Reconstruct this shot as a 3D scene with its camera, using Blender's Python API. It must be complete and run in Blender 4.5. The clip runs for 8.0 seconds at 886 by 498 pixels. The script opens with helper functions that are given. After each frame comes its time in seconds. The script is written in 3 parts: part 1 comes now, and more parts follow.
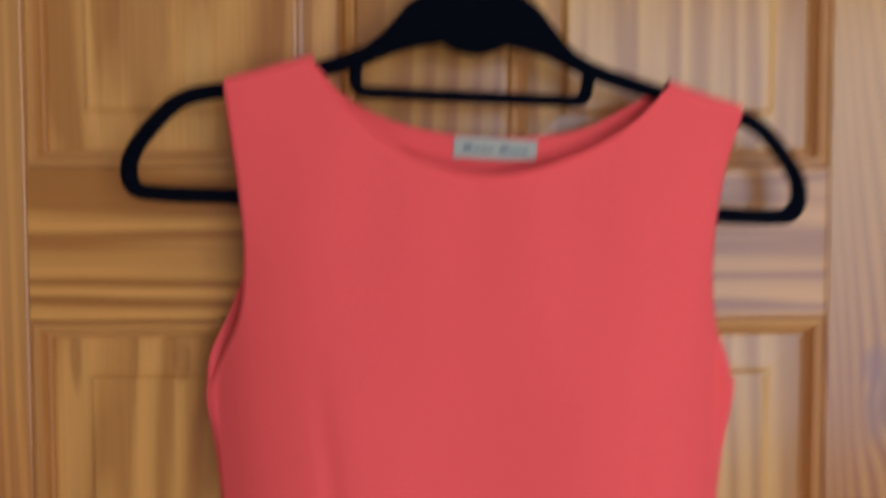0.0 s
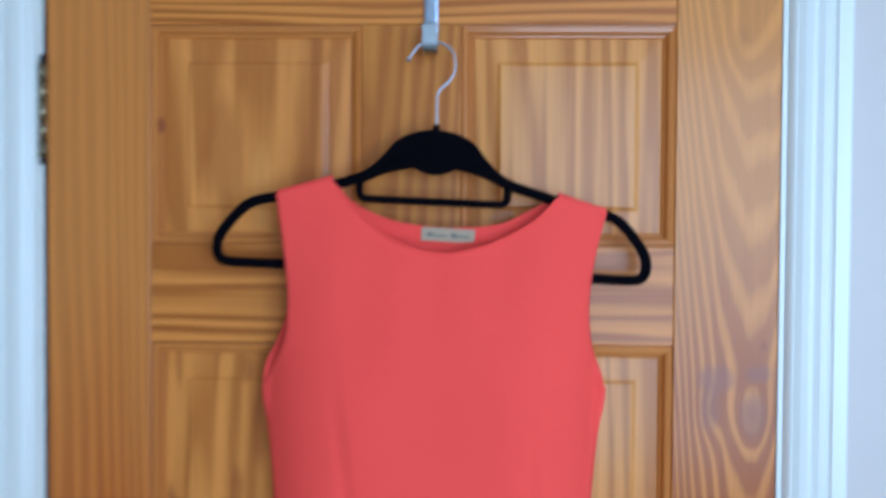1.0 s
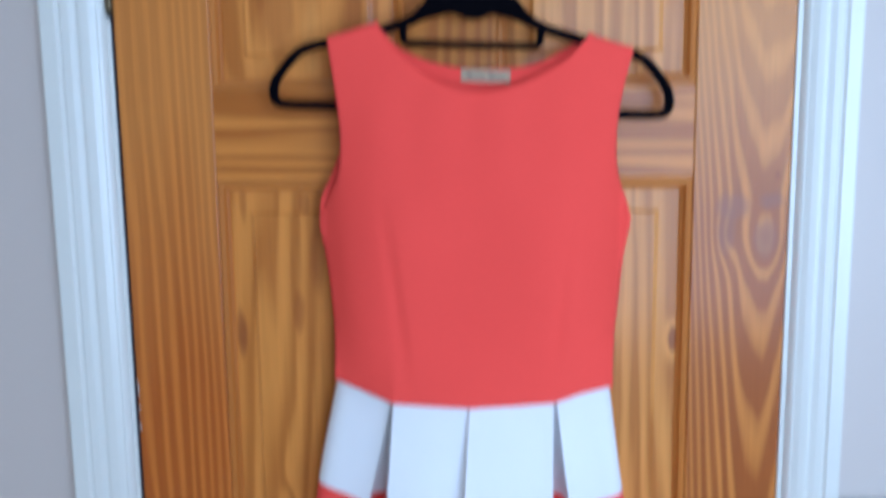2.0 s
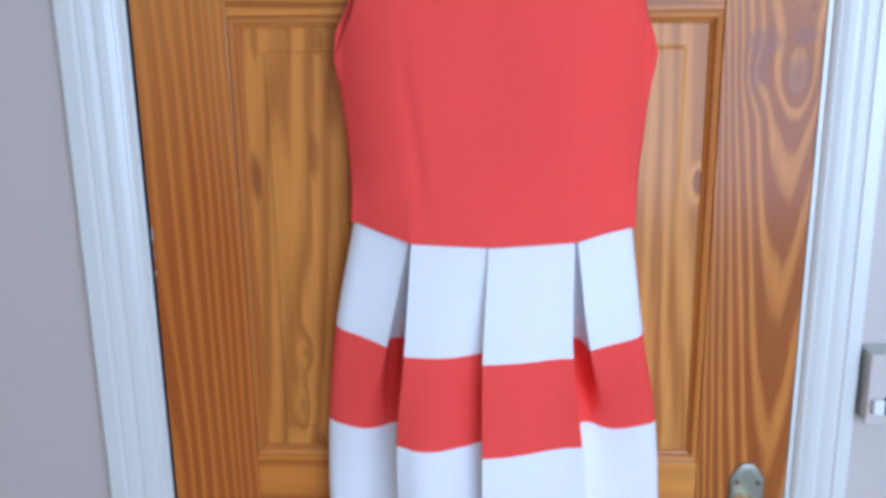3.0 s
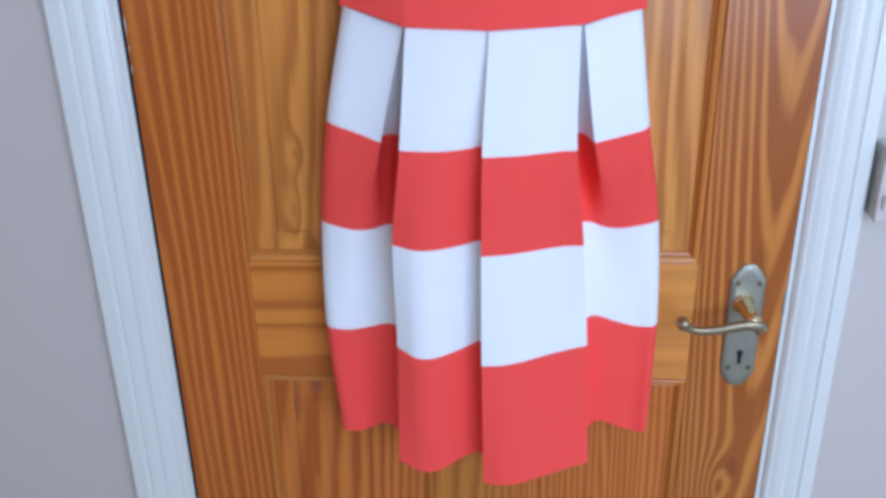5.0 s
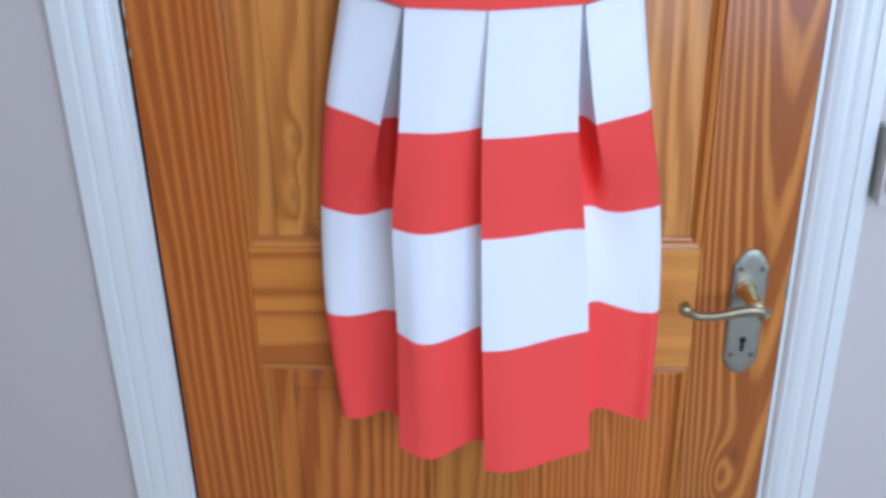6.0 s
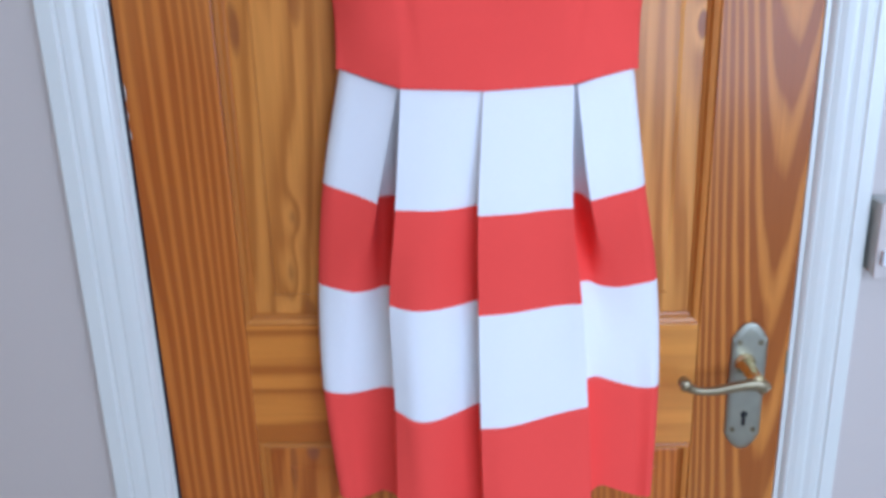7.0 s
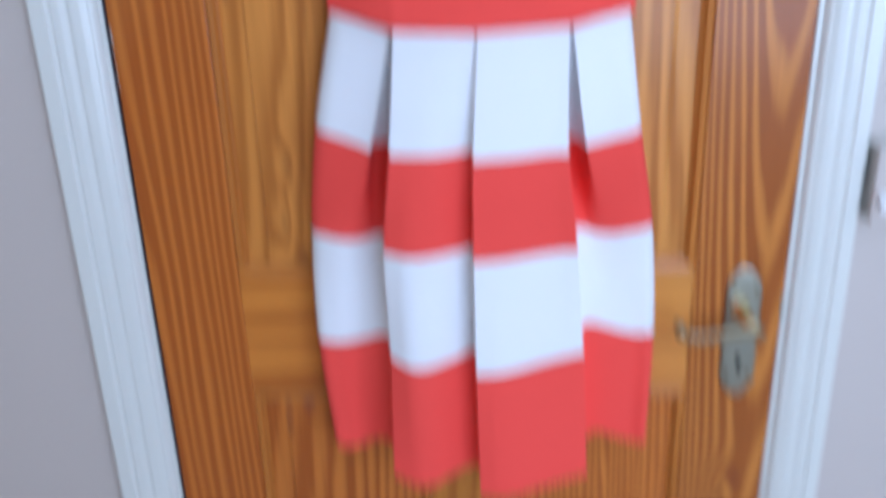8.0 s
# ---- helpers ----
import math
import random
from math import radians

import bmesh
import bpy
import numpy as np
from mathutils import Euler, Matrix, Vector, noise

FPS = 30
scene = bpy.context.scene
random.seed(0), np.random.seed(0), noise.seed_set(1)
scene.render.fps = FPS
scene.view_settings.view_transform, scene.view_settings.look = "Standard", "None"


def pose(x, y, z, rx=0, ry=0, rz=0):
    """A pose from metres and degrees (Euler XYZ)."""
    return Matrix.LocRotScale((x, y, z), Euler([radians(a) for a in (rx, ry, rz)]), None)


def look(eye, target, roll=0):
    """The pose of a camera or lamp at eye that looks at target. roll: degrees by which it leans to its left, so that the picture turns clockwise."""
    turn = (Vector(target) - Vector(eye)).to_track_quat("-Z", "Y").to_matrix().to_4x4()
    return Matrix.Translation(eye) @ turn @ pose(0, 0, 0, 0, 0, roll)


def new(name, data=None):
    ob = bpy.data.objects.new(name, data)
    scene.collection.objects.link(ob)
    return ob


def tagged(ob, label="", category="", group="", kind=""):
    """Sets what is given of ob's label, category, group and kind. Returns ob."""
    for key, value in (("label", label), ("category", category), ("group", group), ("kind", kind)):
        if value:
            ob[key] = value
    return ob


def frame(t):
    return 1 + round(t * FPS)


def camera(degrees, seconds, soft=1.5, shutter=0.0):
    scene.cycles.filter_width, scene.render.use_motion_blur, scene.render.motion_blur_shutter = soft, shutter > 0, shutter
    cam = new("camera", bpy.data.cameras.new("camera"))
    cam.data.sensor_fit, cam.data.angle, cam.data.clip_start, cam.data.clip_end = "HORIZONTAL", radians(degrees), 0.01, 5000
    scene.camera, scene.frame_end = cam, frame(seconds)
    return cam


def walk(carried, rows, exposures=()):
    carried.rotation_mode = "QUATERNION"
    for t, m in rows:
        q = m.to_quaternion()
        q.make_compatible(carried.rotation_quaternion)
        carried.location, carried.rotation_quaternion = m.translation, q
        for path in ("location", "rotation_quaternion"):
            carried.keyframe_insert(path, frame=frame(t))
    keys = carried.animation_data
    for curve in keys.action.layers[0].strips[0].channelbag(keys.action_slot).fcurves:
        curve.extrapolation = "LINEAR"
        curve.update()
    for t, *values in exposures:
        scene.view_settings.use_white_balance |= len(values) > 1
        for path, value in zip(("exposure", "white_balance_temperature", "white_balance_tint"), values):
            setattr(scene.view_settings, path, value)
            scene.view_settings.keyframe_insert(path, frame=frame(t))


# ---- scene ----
cam = camera(51.8, 8.0, soft=3.6, shutter=1.0)
PATH = [
    (0, (0.37, -0.621, 1.622), (0.431, 1.375, 1.511), -0.1),
    (0.2, (0.368, -0.659, 1.641), (0.46, 1.337, 1.558), 0.4),
    (0.5, (0.397, -0.739, 1.649), (0.429, 1.26, 1.589), 0.2),
    (0.8, (0.419, -0.886, 1.652), (0.399, 1.114, 1.63), 0.3),
    (1, (0.44, -0.948, 1.662), (0.389, 1.051, 1.613), 0.4),
    (1.4, (0.434, -1.019, 1.654), (0.317, 0.976, 1.568), -0.5),
    (1.5, (0.432, -1.024, 1.655), (0.309, 0.969, 1.554), -0.5),
    (1.8, (0.433, -1.037, 1.626), (0.309, 0.946, 1.392), -0.5),
    (2, (0.426, -1.042, 1.619), (0.322, 0.932, 1.315), -0.7),
    (2.2, (0.419, -1.036, 1.595), (0.332, 0.922, 1.198), -0.1),
    (3.3, (0.417, -1.024, 1.533), (0.277, 0.895, 0.987), -1.1),
    (3.5, (0.415, -1.017, 1.524), (0.285, 0.889, 0.933), -1.1),
    (3.7, (0.41, -1.015, 1.523), (0.296, 0.883, 0.902), -1.0),
    (4, (0.407, -1.006, 1.519), (0.28, 0.858, 0.804), -1.8),
    (4.5, (0.4, -1.0, 1.492), (0.278, 0.836, 0.708), -1.5),
    (4.7, (0.405, -1.002, 1.485), (0.297, 0.822, 0.673), -1.2),
    (5.8, (0.402, -1.0, 1.447), (0.302, 0.819, 0.622), -0.8),
    (6, (0.406, -1.004, 1.448), (0.3, 0.822, 0.639), -1.1),
    (6.2, (0.409, -1.005, 1.446), (0.305, 0.83, 0.655), -1.2),
    (6.5, (0.409, -1.004, 1.449), (0.3, 0.849, 0.706), -1.5),
    (7, (0.409, -1.005, 1.453), (0.304, 0.879, 0.792), -1.6),
    (7.5, (0.409, -1.007, 1.452), (0.298, 0.889, 0.824), -1.9),
    (7.6, (0.412, -1.002, 1.471), (0.299, 0.874, 0.787), -2.0),
    (7.7, (0.409, -0.999, 1.458), (0.294, 0.85, 0.705), -2.0),
    (7.8, (0.413, -0.996, 1.456), (0.295, 0.847, 0.689), -2.0),
    (7.9, (0.41, -0.997, 1.455), (0.304, 0.844, 0.683), -1.8),
    (7.967, (0.407, -1.0, 1.446), (0.313, 0.846, 0.722), -1.8),
    (8, (0.406, -1.001, 1.441), (0.317, 0.847, 0.691), -1.8),
]
EXPOSURES = [(0.0, -0.18, 6050, -1), (0.6, -0.05, 5950, -2), (1.3, -0.03, 5900, 1), (2.2, -0.02, 6150, 5), (3.5, 0.0, 6400, 10), (8.0, 0.0, 6400, 10)]
walk(cam, [(t, look(eye, aim, roll)) for t, eye, aim, roll in PATH], exposures=EXPOSURES)

# ---- world and light ----
world = bpy.data.worlds.new("world")
scene.world = world
world.use_nodes = True
wn = world.node_tree
sky = wn.nodes.new("ShaderNodeTexSky")
sky.sky_type = "NISHITA"
sky.sun_disc = False
sky.sun_elevation, sky.sun_rotation = radians(38), radians(20)
wn.nodes["Background"].inputs["Strength"].default_value = 0.12
wn.links.new(sky.outputs[0], wn.nodes["Background"].inputs["Color"])

# room box: the door wall is y = 0, the window is in the wall behind the camera
# X0 is drawn in close so the unseen west wall bounces more light
X0, X1, Y0, TOP = -0.75, 2.15, -2.05, 2.38
WIN = (0.54, 2.04, 0.84, 2.22)          # window opening in the south wall: x, x, z, z

sun = new("sun", bpy.data.lights.new("sun", "SUN"))
sun.data.energy, sun.data.angle, sun.data.color = 2.0, radians(0.6), (1.0, 0.95, 0.88)
sun.matrix_world = look((0, 0, 4), (0.45, -0.9, 2.7))

day = new("window_daylight", bpy.data.lights.new("window_daylight", "AREA"))
day.data.shape, day.data.size, day.data.size_y = "RECTANGLE", WIN[1] - WIN[0] - 0.06, WIN[3] - WIN[2] - 0.06
day.data.energy, day.data.color = 49.5, (0.542, 0.742, 1.10)
day.matrix_world = look(((WIN[0] + WIN[1]) / 2, Y0 - 0.06, (WIN[2] + WIN[3]) / 2), ((WIN[0] + WIN[1]) / 2, 0, 1.45))


# ---- materials ----
def nodes_of(name, rough=0.5, metal=0.0):
    m = bpy.data.materials.new(name)
    m.use_nodes = True
    t = m.node_tree
    b = t.nodes["Principled BSDF"]
    b.inputs["Roughness"].default_value = rough
    b.inputs["Metallic"].default_value = metal
    return m, t, b


def value(t, op, a, b=None, c=None):
    n = t.nodes.new("ShaderNodeMath")
    n.operation = op
    for i, v in enumerate((a, b, c)):
        if v is None:
            continue
        if isinstance(v, (int, float)):
            n.inputs[i].default_value = v
        else:
            t.links.new(v, n.inputs[i])
    return n.outputs[0]


def scaled(t, vec, s, off=(0, 0, 0)):
    n = t.nodes.new("ShaderNodeMapping")
    n.inputs["Scale"].default_value = s
    n.inputs["Location"].default_value = off
    t.links.new(vec, n.inputs["Vector"])
    return n.outputs[0]


def noise_tex(t, vec, scale, detail=3.0, rough=0.5):
    n = t.nodes.new("ShaderNodeTexNoise")
    n.inputs["Scale"].default_value = scale
    n.inputs["Detail"].default_value = detail
    n.inputs["Roughness"].default_value = rough
    t.links.new(vec, n.inputs["Vector"])
    return n.outputs["Fac"]


def ramp(t, fac, stops):
    n = t.nodes.new("ShaderNodeValToRGB")
    e = n.color_ramp.elements
    while len(e) < len(stops):
        e.new(0.5)
    for el, (p, c) in zip(e, stops):
        el.position, el.color = p, (*c, 1) if len(c) == 3 else c
    t.links.new(fac, n.inputs["Fac"])
    return n.outputs["Color"]


def mix(t, fac, a, b, how="MIX"):
    n = t.nodes.new("ShaderNodeMix")
    n.data_type, n.blend_type = "RGBA", how
    for s, v in ((n.inputs[0], fac), (n.inputs[6], a), (n.inputs[7], b)):
        if isinstance(v, (int, float)):
            s.default_value = v
        elif isinstance(v, tuple):
            s.default_value = (*v, 1)
        else:
            t.links.new(v, s)
    return n.outputs[2]


def bump(t, b, height, strength, dist):
    n = t.nodes.new("ShaderNodeBump")
    n.inputs["Strength"].default_value = strength
    n.inputs["Distance"].default_value = dist
    t.links.new(height, n.inputs["Height"])
    t.links.new(n.outputs[0], b.inputs["Normal"])


def pine(name, along="z", rings=80.0, arch=0.0, heart=0.0, slope=0.0, wander=1.2, knots=(), seed=0.0,
         light=(0.62, 0.222, 0.038), dark=(0.33, 0.078, 0.010), contrast=1.0, streaks=1.0, late_from=0.66, core_tint=0.6, gloss=0.25, lit_end=None,
         stains=(), streak_width=0.0133, spec=0.20, fine=0.7, slope_up=0.0):
    """Varnished pine. u runs across the board, v along it; rings are level lines of one phase, which knots push aside."""
    m, t, b = nodes_of(name, 0.36)
    co = t.nodes.new("ShaderNodeTexCoord").outputs["Object"]
    sep = t.nodes.new("ShaderNodeSeparateXYZ")
    t.links.new(co, sep.inputs[0])
    u, v = (sep.outputs[0], sep.outputs[2]) if along == "z" else (sep.outputs[2], sep.outputs[0])
    cu, cv = ((22, 9, 1.6) if along == "z" else (1.6, 9, 22)), ((90, 30, 3.5) if along == "z" else (3.5, 30, 90))
    w1 = value(t, "SUBTRACT", noise_tex(t, scaled(t, co, cu, (seed, seed * 1.7, seed * 0.6)), 1.0, 2.0), 0.5)
    w2 = value(t, "SUBTRACT", noise_tex(t, scaled(t, co, cv, (seed * 2, 3, seed)), 1.0, 2.0), 0.5)
    du = value(t, "SUBTRACT", u, heart)
    phase = value(t, "MULTIPLY", u, rings)
    phase = value(t, "ADD", phase, value(t, "MULTIPLY", value(t, "MULTIPLY", du, du), arch))
    phase = value(t, "MULTIPLY_ADD", v, slope, phase)
    phase = value(t, "MULTIPLY_ADD", w1, wander * 3.2, phase)
    phase = value(t, "MULTIPLY_ADD", w2, wander * fine, phase)
    if slope_up:
        above = value(t, "MAXIMUM", value(t, "SUBTRACT", v, 1.2), 0.0)
        phase = value(t, "MULTIPLY_ADD", value(t, "MULTIPLY", above, above), slope_up, phase)
    heartwood = None
    for ku, kv, su, sv, k in knots:
        a = value(t, "DIVIDE", value(t, "SUBTRACT", u, ku), su)
        c = value(t, "DIVIDE", value(t, "SUBTRACT", v, kv), sv)
        g = value(t, "EXPONENT", value(t, "MULTIPLY", value(t, "ADD", value(t, "MULTIPLY", a, a), value(t, "MULTIPLY", c, c)), -1.0))
        phase = value(t, "MULTIPLY_ADD", g, k, phase)
        core = value(t, "POWER", g, 7.0)
        heartwood = core if heartwood is None else value(t, "MAXIMUM", heartwood, core)
    saw = value(t, "FRACT", phase)
    mid = tuple(l * 0.72 + d * 0.28 for l, d in zip(light, dark))
    late = tuple(l * (1 - contrast) + d * contrast for l, d in zip(light, dark))
    col = ramp(t, saw, [(0.0, mid), (0.12, light), (late_from * 0.45, light), (late_from * 0.73, mid), (late_from, late), (0.90, late), (1.0, mid)])
    # streaks of uneven width over the rings
    streak = noise_tex(t, scaled(t, co, (1 / streak_width, 20, 1.1) if along == "z" else (1.1, 20, 1 / streak_width), (seed * 3, 0, seed)), 1.0, 3.0)
    col = mix(t, ramp(t, streak, [(0.42, (0, 0, 0)), (0.66, (0.5 * streaks,) * 3)]), col, late)
    col = mix(t, ramp(t, streak, [(0.30, (0.4 * streaks,) * 3), (0.44, (0, 0, 0))]), col, light)
    # broad patches of redder and paler timber
    broad = noise_tex(t, scaled(t, co, (7, 5, 1.6) if along == "z" else (1.6, 5, 7), (seed, 2 * seed, 0)), 1.0, 2.0)
    col = mix(t, value(t, "MULTIPLY", broad, 0.35), col, mid)
    if lit_end:
        # paler tint over part of the length: painted-in light, some paler timber, ragged border
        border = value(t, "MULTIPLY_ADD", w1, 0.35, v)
        pale = ramp(t, value(t, "MULTIPLY_ADD", border, 1.0 / lit_end[1], -lit_end[0] / lit_end[1]), [(0.0, (0, 0, 0)), (1.0, (lit_end[2],) * 3)])
        col = mix(t, pale, col, lit_end[3])
    fibre = noise_tex(t, scaled(t, co, (420, 120, 7) if along == "z" else (7, 120, 420), (0, seed, 0)), 1.0, 3.0, 0.6)
    col = mix(t, 0.22, col, ramp(t, fibre, [(0.3, (0.45, 0.42, 0.4)), (0.7, (1, 1, 1))]), "MULTIPLY")
    if heartwood is not None:
        col = mix(t, value(t, "MULTIPLY", heartwood, core_tint), col, (0.26, 0.085, 0.02))
    # resin stains and dark heart patches with ragged edges
    ragged = value(t, "SUBTRACT", noise_tex(t, scaled(t, co, (110, 40, 26) if along == "z" else (26, 40, 110), (seed, 5, 1)), 1.0, 3.0), 0.5)
    for ku, kv, su, sv, amount, tint in stains:
        a = value(t, "DIVIDE", value(t, "SUBTRACT", u, ku), su)
        c = value(t, "DIVIDE", value(t, "SUBTRACT", v, kv), sv)
        r = value(t, "ADD", value(t, "MULTIPLY", a, a), value(t, "MULTIPLY", c, c))
        r = value(t, "MULTIPLY_ADD", ragged, 1.1, r)
        col = mix(t, ramp(t, r, [(0.25, (amount,) * 3), (1.0, (0, 0, 0))]), col, tint)
    t.links.new(col, b.inputs["Base Color"])
    wear = noise_tex(t, scaled(t, co, (6, 6, 6), (seed, 0, 0)), 1.0, 4.0)
    t.links.new(value(t, "MULTIPLY_ADD", wear, 0.18, 0.30), b.inputs["Roughness"])
    b.inputs["Specular IOR Level"].default_value = spec
    b.inputs["Coat Weight"].default_value = gloss
    b.inputs["Coat Roughness"].default_value = 0.17
    bump(t, b, value(t, "MULTIPLY_ADD", saw, 0.25, fibre), 0.10, 0.0004)
    return m


def painted(name, colour, rough, orange=160.0, depth=0.0004, mottling=0.06, spec=0.5):
    m, t, b = nodes_of(name, rough)
    co = t.nodes.new("ShaderNodeTexCoord").outputs["Object"]
    n = noise_tex(t, co, orange, 4.0)
    big = noise_tex(t, co, 3.2, 4.0)
    c = mix(t, value(t, "MULTIPLY", big, mottling * 4), colour, tuple(v * (1 - mottling * 1.6) for v in colour))
    t.links.new(c, b.inputs["Base Color"])
    b.inputs["Specular IOR Level"].default_value = spec
    bump(t, b, n, 0.25, depth)
    return m


def fabric(name, colour, shade, rough=0.86, sheen=0.05):
    m, t, b = nodes_of(name, rough)
    co = t.nodes.new("ShaderNodeTexCoord").outputs["Object"]
    knit = noise_tex(t, scaled(t, co, (900, 900, 420)), 1.0, 2.0)
    soft = noise_tex(t, co, 14.0, 3.0)
    c = mix(t, value(t, "MULTIPLY", soft, 0.5), colour, shade)
    c = mix(t, 0.10, c, ramp(t, knit, [(0.3, (0.7, 0.7, 0.7)), (0.7, (1, 1, 1))]), "MULTIPLY")
    t.links.new(c, b.inputs["Base Color"])
    b.inputs["Sheen Weight"].default_value = sheen
    b.inputs["Sheen Roughness"].default_value = 0.5
    b.inputs["Specular IOR Level"].default_value = 0.2 if sheen else 0.05
    bump(t, b, value(t, "MULTIPLY_ADD", soft, 2.0, knit), 0.3, 0.0005)
    return m


def metal(name, colour, rough, spots=0.1):
    m, t, b = nodes_of(name, rough, 1.0)
    co = t.nodes.new("ShaderNodeTexCoord").outputs["Object"]
    n = noise_tex(t, co, 60.0, 4.0)
    t.links.new(mix(t, n, colour, tuple(c * (1 - spots * 2) for c in colour)), b.inputs["Base Color"])
    t.links.new(value(t, "MULTIPLY_ADD", n, 0.2, rough - 0.08), b.inputs["Roughness"])
    return m


RED_BROWN, PURPLE, RUST = (0.30, 0.075, 0.016), (0.28, 0.100, 0.058), (0.24, 0.055, 0.018)
# the tint towards the top puts the brighter light there into the colour
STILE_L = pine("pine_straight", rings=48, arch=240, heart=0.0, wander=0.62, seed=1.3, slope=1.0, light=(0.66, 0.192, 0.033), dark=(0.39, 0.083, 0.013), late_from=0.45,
               contrast=0.92, streaks=0.5, lit_end=(1.30, 0.35, 0.45, (0.76, 0.325, 0.080)))
# top tint: partly paler timber, partly window glare painted in
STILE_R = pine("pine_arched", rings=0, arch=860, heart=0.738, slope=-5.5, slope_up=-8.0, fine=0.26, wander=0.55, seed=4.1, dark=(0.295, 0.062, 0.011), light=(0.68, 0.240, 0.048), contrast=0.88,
               late_from=0.46, streaks=0.45, core_tint=0.25, lit_end=(1.50, 0.20, 0.50, (0.80, 0.34, 0.080)),
               knots=((0.737, 1.466, 0.021, 0.036, -1.15), (0.693, 1.472, 0.013, 0.030, -1.0),
                      (0.709, 0.672, 0.020, 0.050, -2.2), (0.722, 1.858, 0.022, 0.036, -0.7)),
               stains=((0.738, 1.467, 0.017, 0.028, 0.62, PURPLE), (0.694, 1.478, 0.012, 0.034, 0.50, PURPLE), (0.700, 1.506, 0.024, 0.018, 0.55, PURPLE),
                       (0.742, 1.512, 0.018, 0.011, 0.60, PURPLE), (0.748, 1.541, 0.004, 0.006, 0.7, RED_BROWN), (0.726, 0.706, 0.010, 0.020, 0.6, RUST),
                       (0.728, 1.010, 0.010, 0.030, 0.45, RED_BROWN)))
RAIL_A = pine("pine_cross_upper", "x", rings=42, arch=-200, heart=1.58, wander=1.0, seed=7.7, light=(0.76, 0.272, 0.053), contrast=0.85, streaks=0.5)
# window light on the right-hand part is painted in as a paler tint
RAIL_B = pine("pine_cross_lock", "x", rings=25, arch=60, heart=0.95, wander=0.5, seed=2.9, light=(0.76, 0.255, 0.043), dark=(0.37, 0.078, 0.012), contrast=0.75, streaks=0.35,
              late_from=0.78, streak_width=0.02, lit_end=(0.42, 0.20, 0.55, (0.84, 0.36, 0.085)))
MUNTIN = pine("pine_middle", rings=46, arch=420, heart=0.37, slope=-3.0, wander=0.7, seed=9.2, contrast=0.7)
# each upper panel is cut from its own board
PANEL_UL = pine("pine_panel_broad", rings=13, arch=160, heart=0.24, slope=-2.2, wander=0.55, seed=3.3, contrast=0.7, late_from=0.6, light=(0.80, 0.300, 0.066), streaks=0.6, streak_width=0.034,
                stains=((0.186, 1.735, 0.024, 0.075, 0.42, RED_BROWN), (0.278, 1.75, 0.022, 0.16, 0.38, RED_BROWN), (0.225, 1.70, 0.012, 0.06, 0.25, (0.80, 0.36, 0.10))))
PANEL_ML = pine("pine_panel_flame", rings=34, arch=150, heart=0.19, slope=-3.4, wander=0.62, seed=5.1, contrast=0.66, late_from=0.74, light=(0.77, 0.285, 0.058), streaks=0.4, streak_width=0.026,
                knots=((0.178, 1.140, 0.011, 0.026, -1.0), (0.171, 1.070, 0.013, 0.036, -0.95)),
                stains=((0.129, 1.357, 0.007, 0.036, 0.72, RUST), (0.200, 1.385, 0.008, 0.030, 0.55, RED_BROWN), (0.224, 1.445, 0.011, 0.050, 0.50, RED_BROWN),
                        (0.209, 1.512, 0.007, 0.018, 0.50, RED_BROWN), (0.137, 1.515, 0.005, 0.030, 0.50, RED_BROWN), (0.190, 1.018, 0.010, 0.020, 0.55, RUST)))
PANEL_B = pine("pine_panel_striped", rings=40, arch=90, heart=0.55, slope=1.2, wander=0.95, seed=6.0, contrast=0.70,
               knots=((0.640, 1.350, 0.009, 0.020, -1.6),), light=(0.80, 0.330, 0.080), streaks=0.95, late_from=0.7, streak_width=0.016,
               stains=((0.638, 1.350, 0.006, 0.016, 0.7, RUST),))
PANEL_LOW_A = pine("pine_panel_red", rings=34, arch=260, heart=0.19, slope=-3.0, wander=0.6, seed=11.3, contrast=0.85, late_from=0.72, streaks=0.6,
                   light=(0.68, 0.205, 0.037), dark=(0.34, 0.066, 0.010), stains=((0.152, 0.800, 0.006, 0.045, 0.6, RUST), (0.178, 0.822, 0.010, 0.014, 0.5, PURPLE)))
PANEL_LOW_B = pine("pine_panel_lined", rings=120, slope=2.0, wander=1.05, seed=14.2, contrast=0.85,
                   light=(0.72, 0.225, 0.042), dark=(0.37, 0.074, 0.011), streaks=0.8)
BEAD = pine("pine_moulding_upright", rings=40, wander=0.4, seed=5.5, contrast=0.5, light=(0.68, 0.235, 0.048), stains=((0.119, 1.766, 0.004, 0.011, 0.85, RUST),), gloss=0.0, spec=0.16)
BEAD_X = pine("pine_moulding_cross", "x", rings=40, wander=0.4, seed=8.5, contrast=0.5, light=(0.70, 0.250, 0.052), gloss=0.6)
GLOSS_WHITE = painted("white_gloss_paint", (0.74, 0.725, 0.66), 0.34, 90.0, 0.0003, 0.03, spec=0.75)
WALL = painted("lilac_white_emulsion", (0.600, 0.510, 0.455), 0.45, 220.0, 0.0005, 0.03)
# chosen for the unseen west wall, as a warm reflector filling the left side
BOUNCE_CREAM = painted("warm_bounce_cream", (0.76, 0.66, 0.53), 0.8, 220.0, 0.0005, 0.03)
CEILING = painted("white_ceiling_paint", (0.82, 0.82, 0.82), 0.8)
# the floor is out of view and kept pale to bounce light upwards
CARPET = painted("beige_carpet", (0.60, 0.54, 0.46), 0.95, 420.0, 0.004, 0.12)
CORAL = fabric("coral_knit", (0.98, 0.083, 0.065), (0.95, 0.074, 0.058), sheen=0.02)
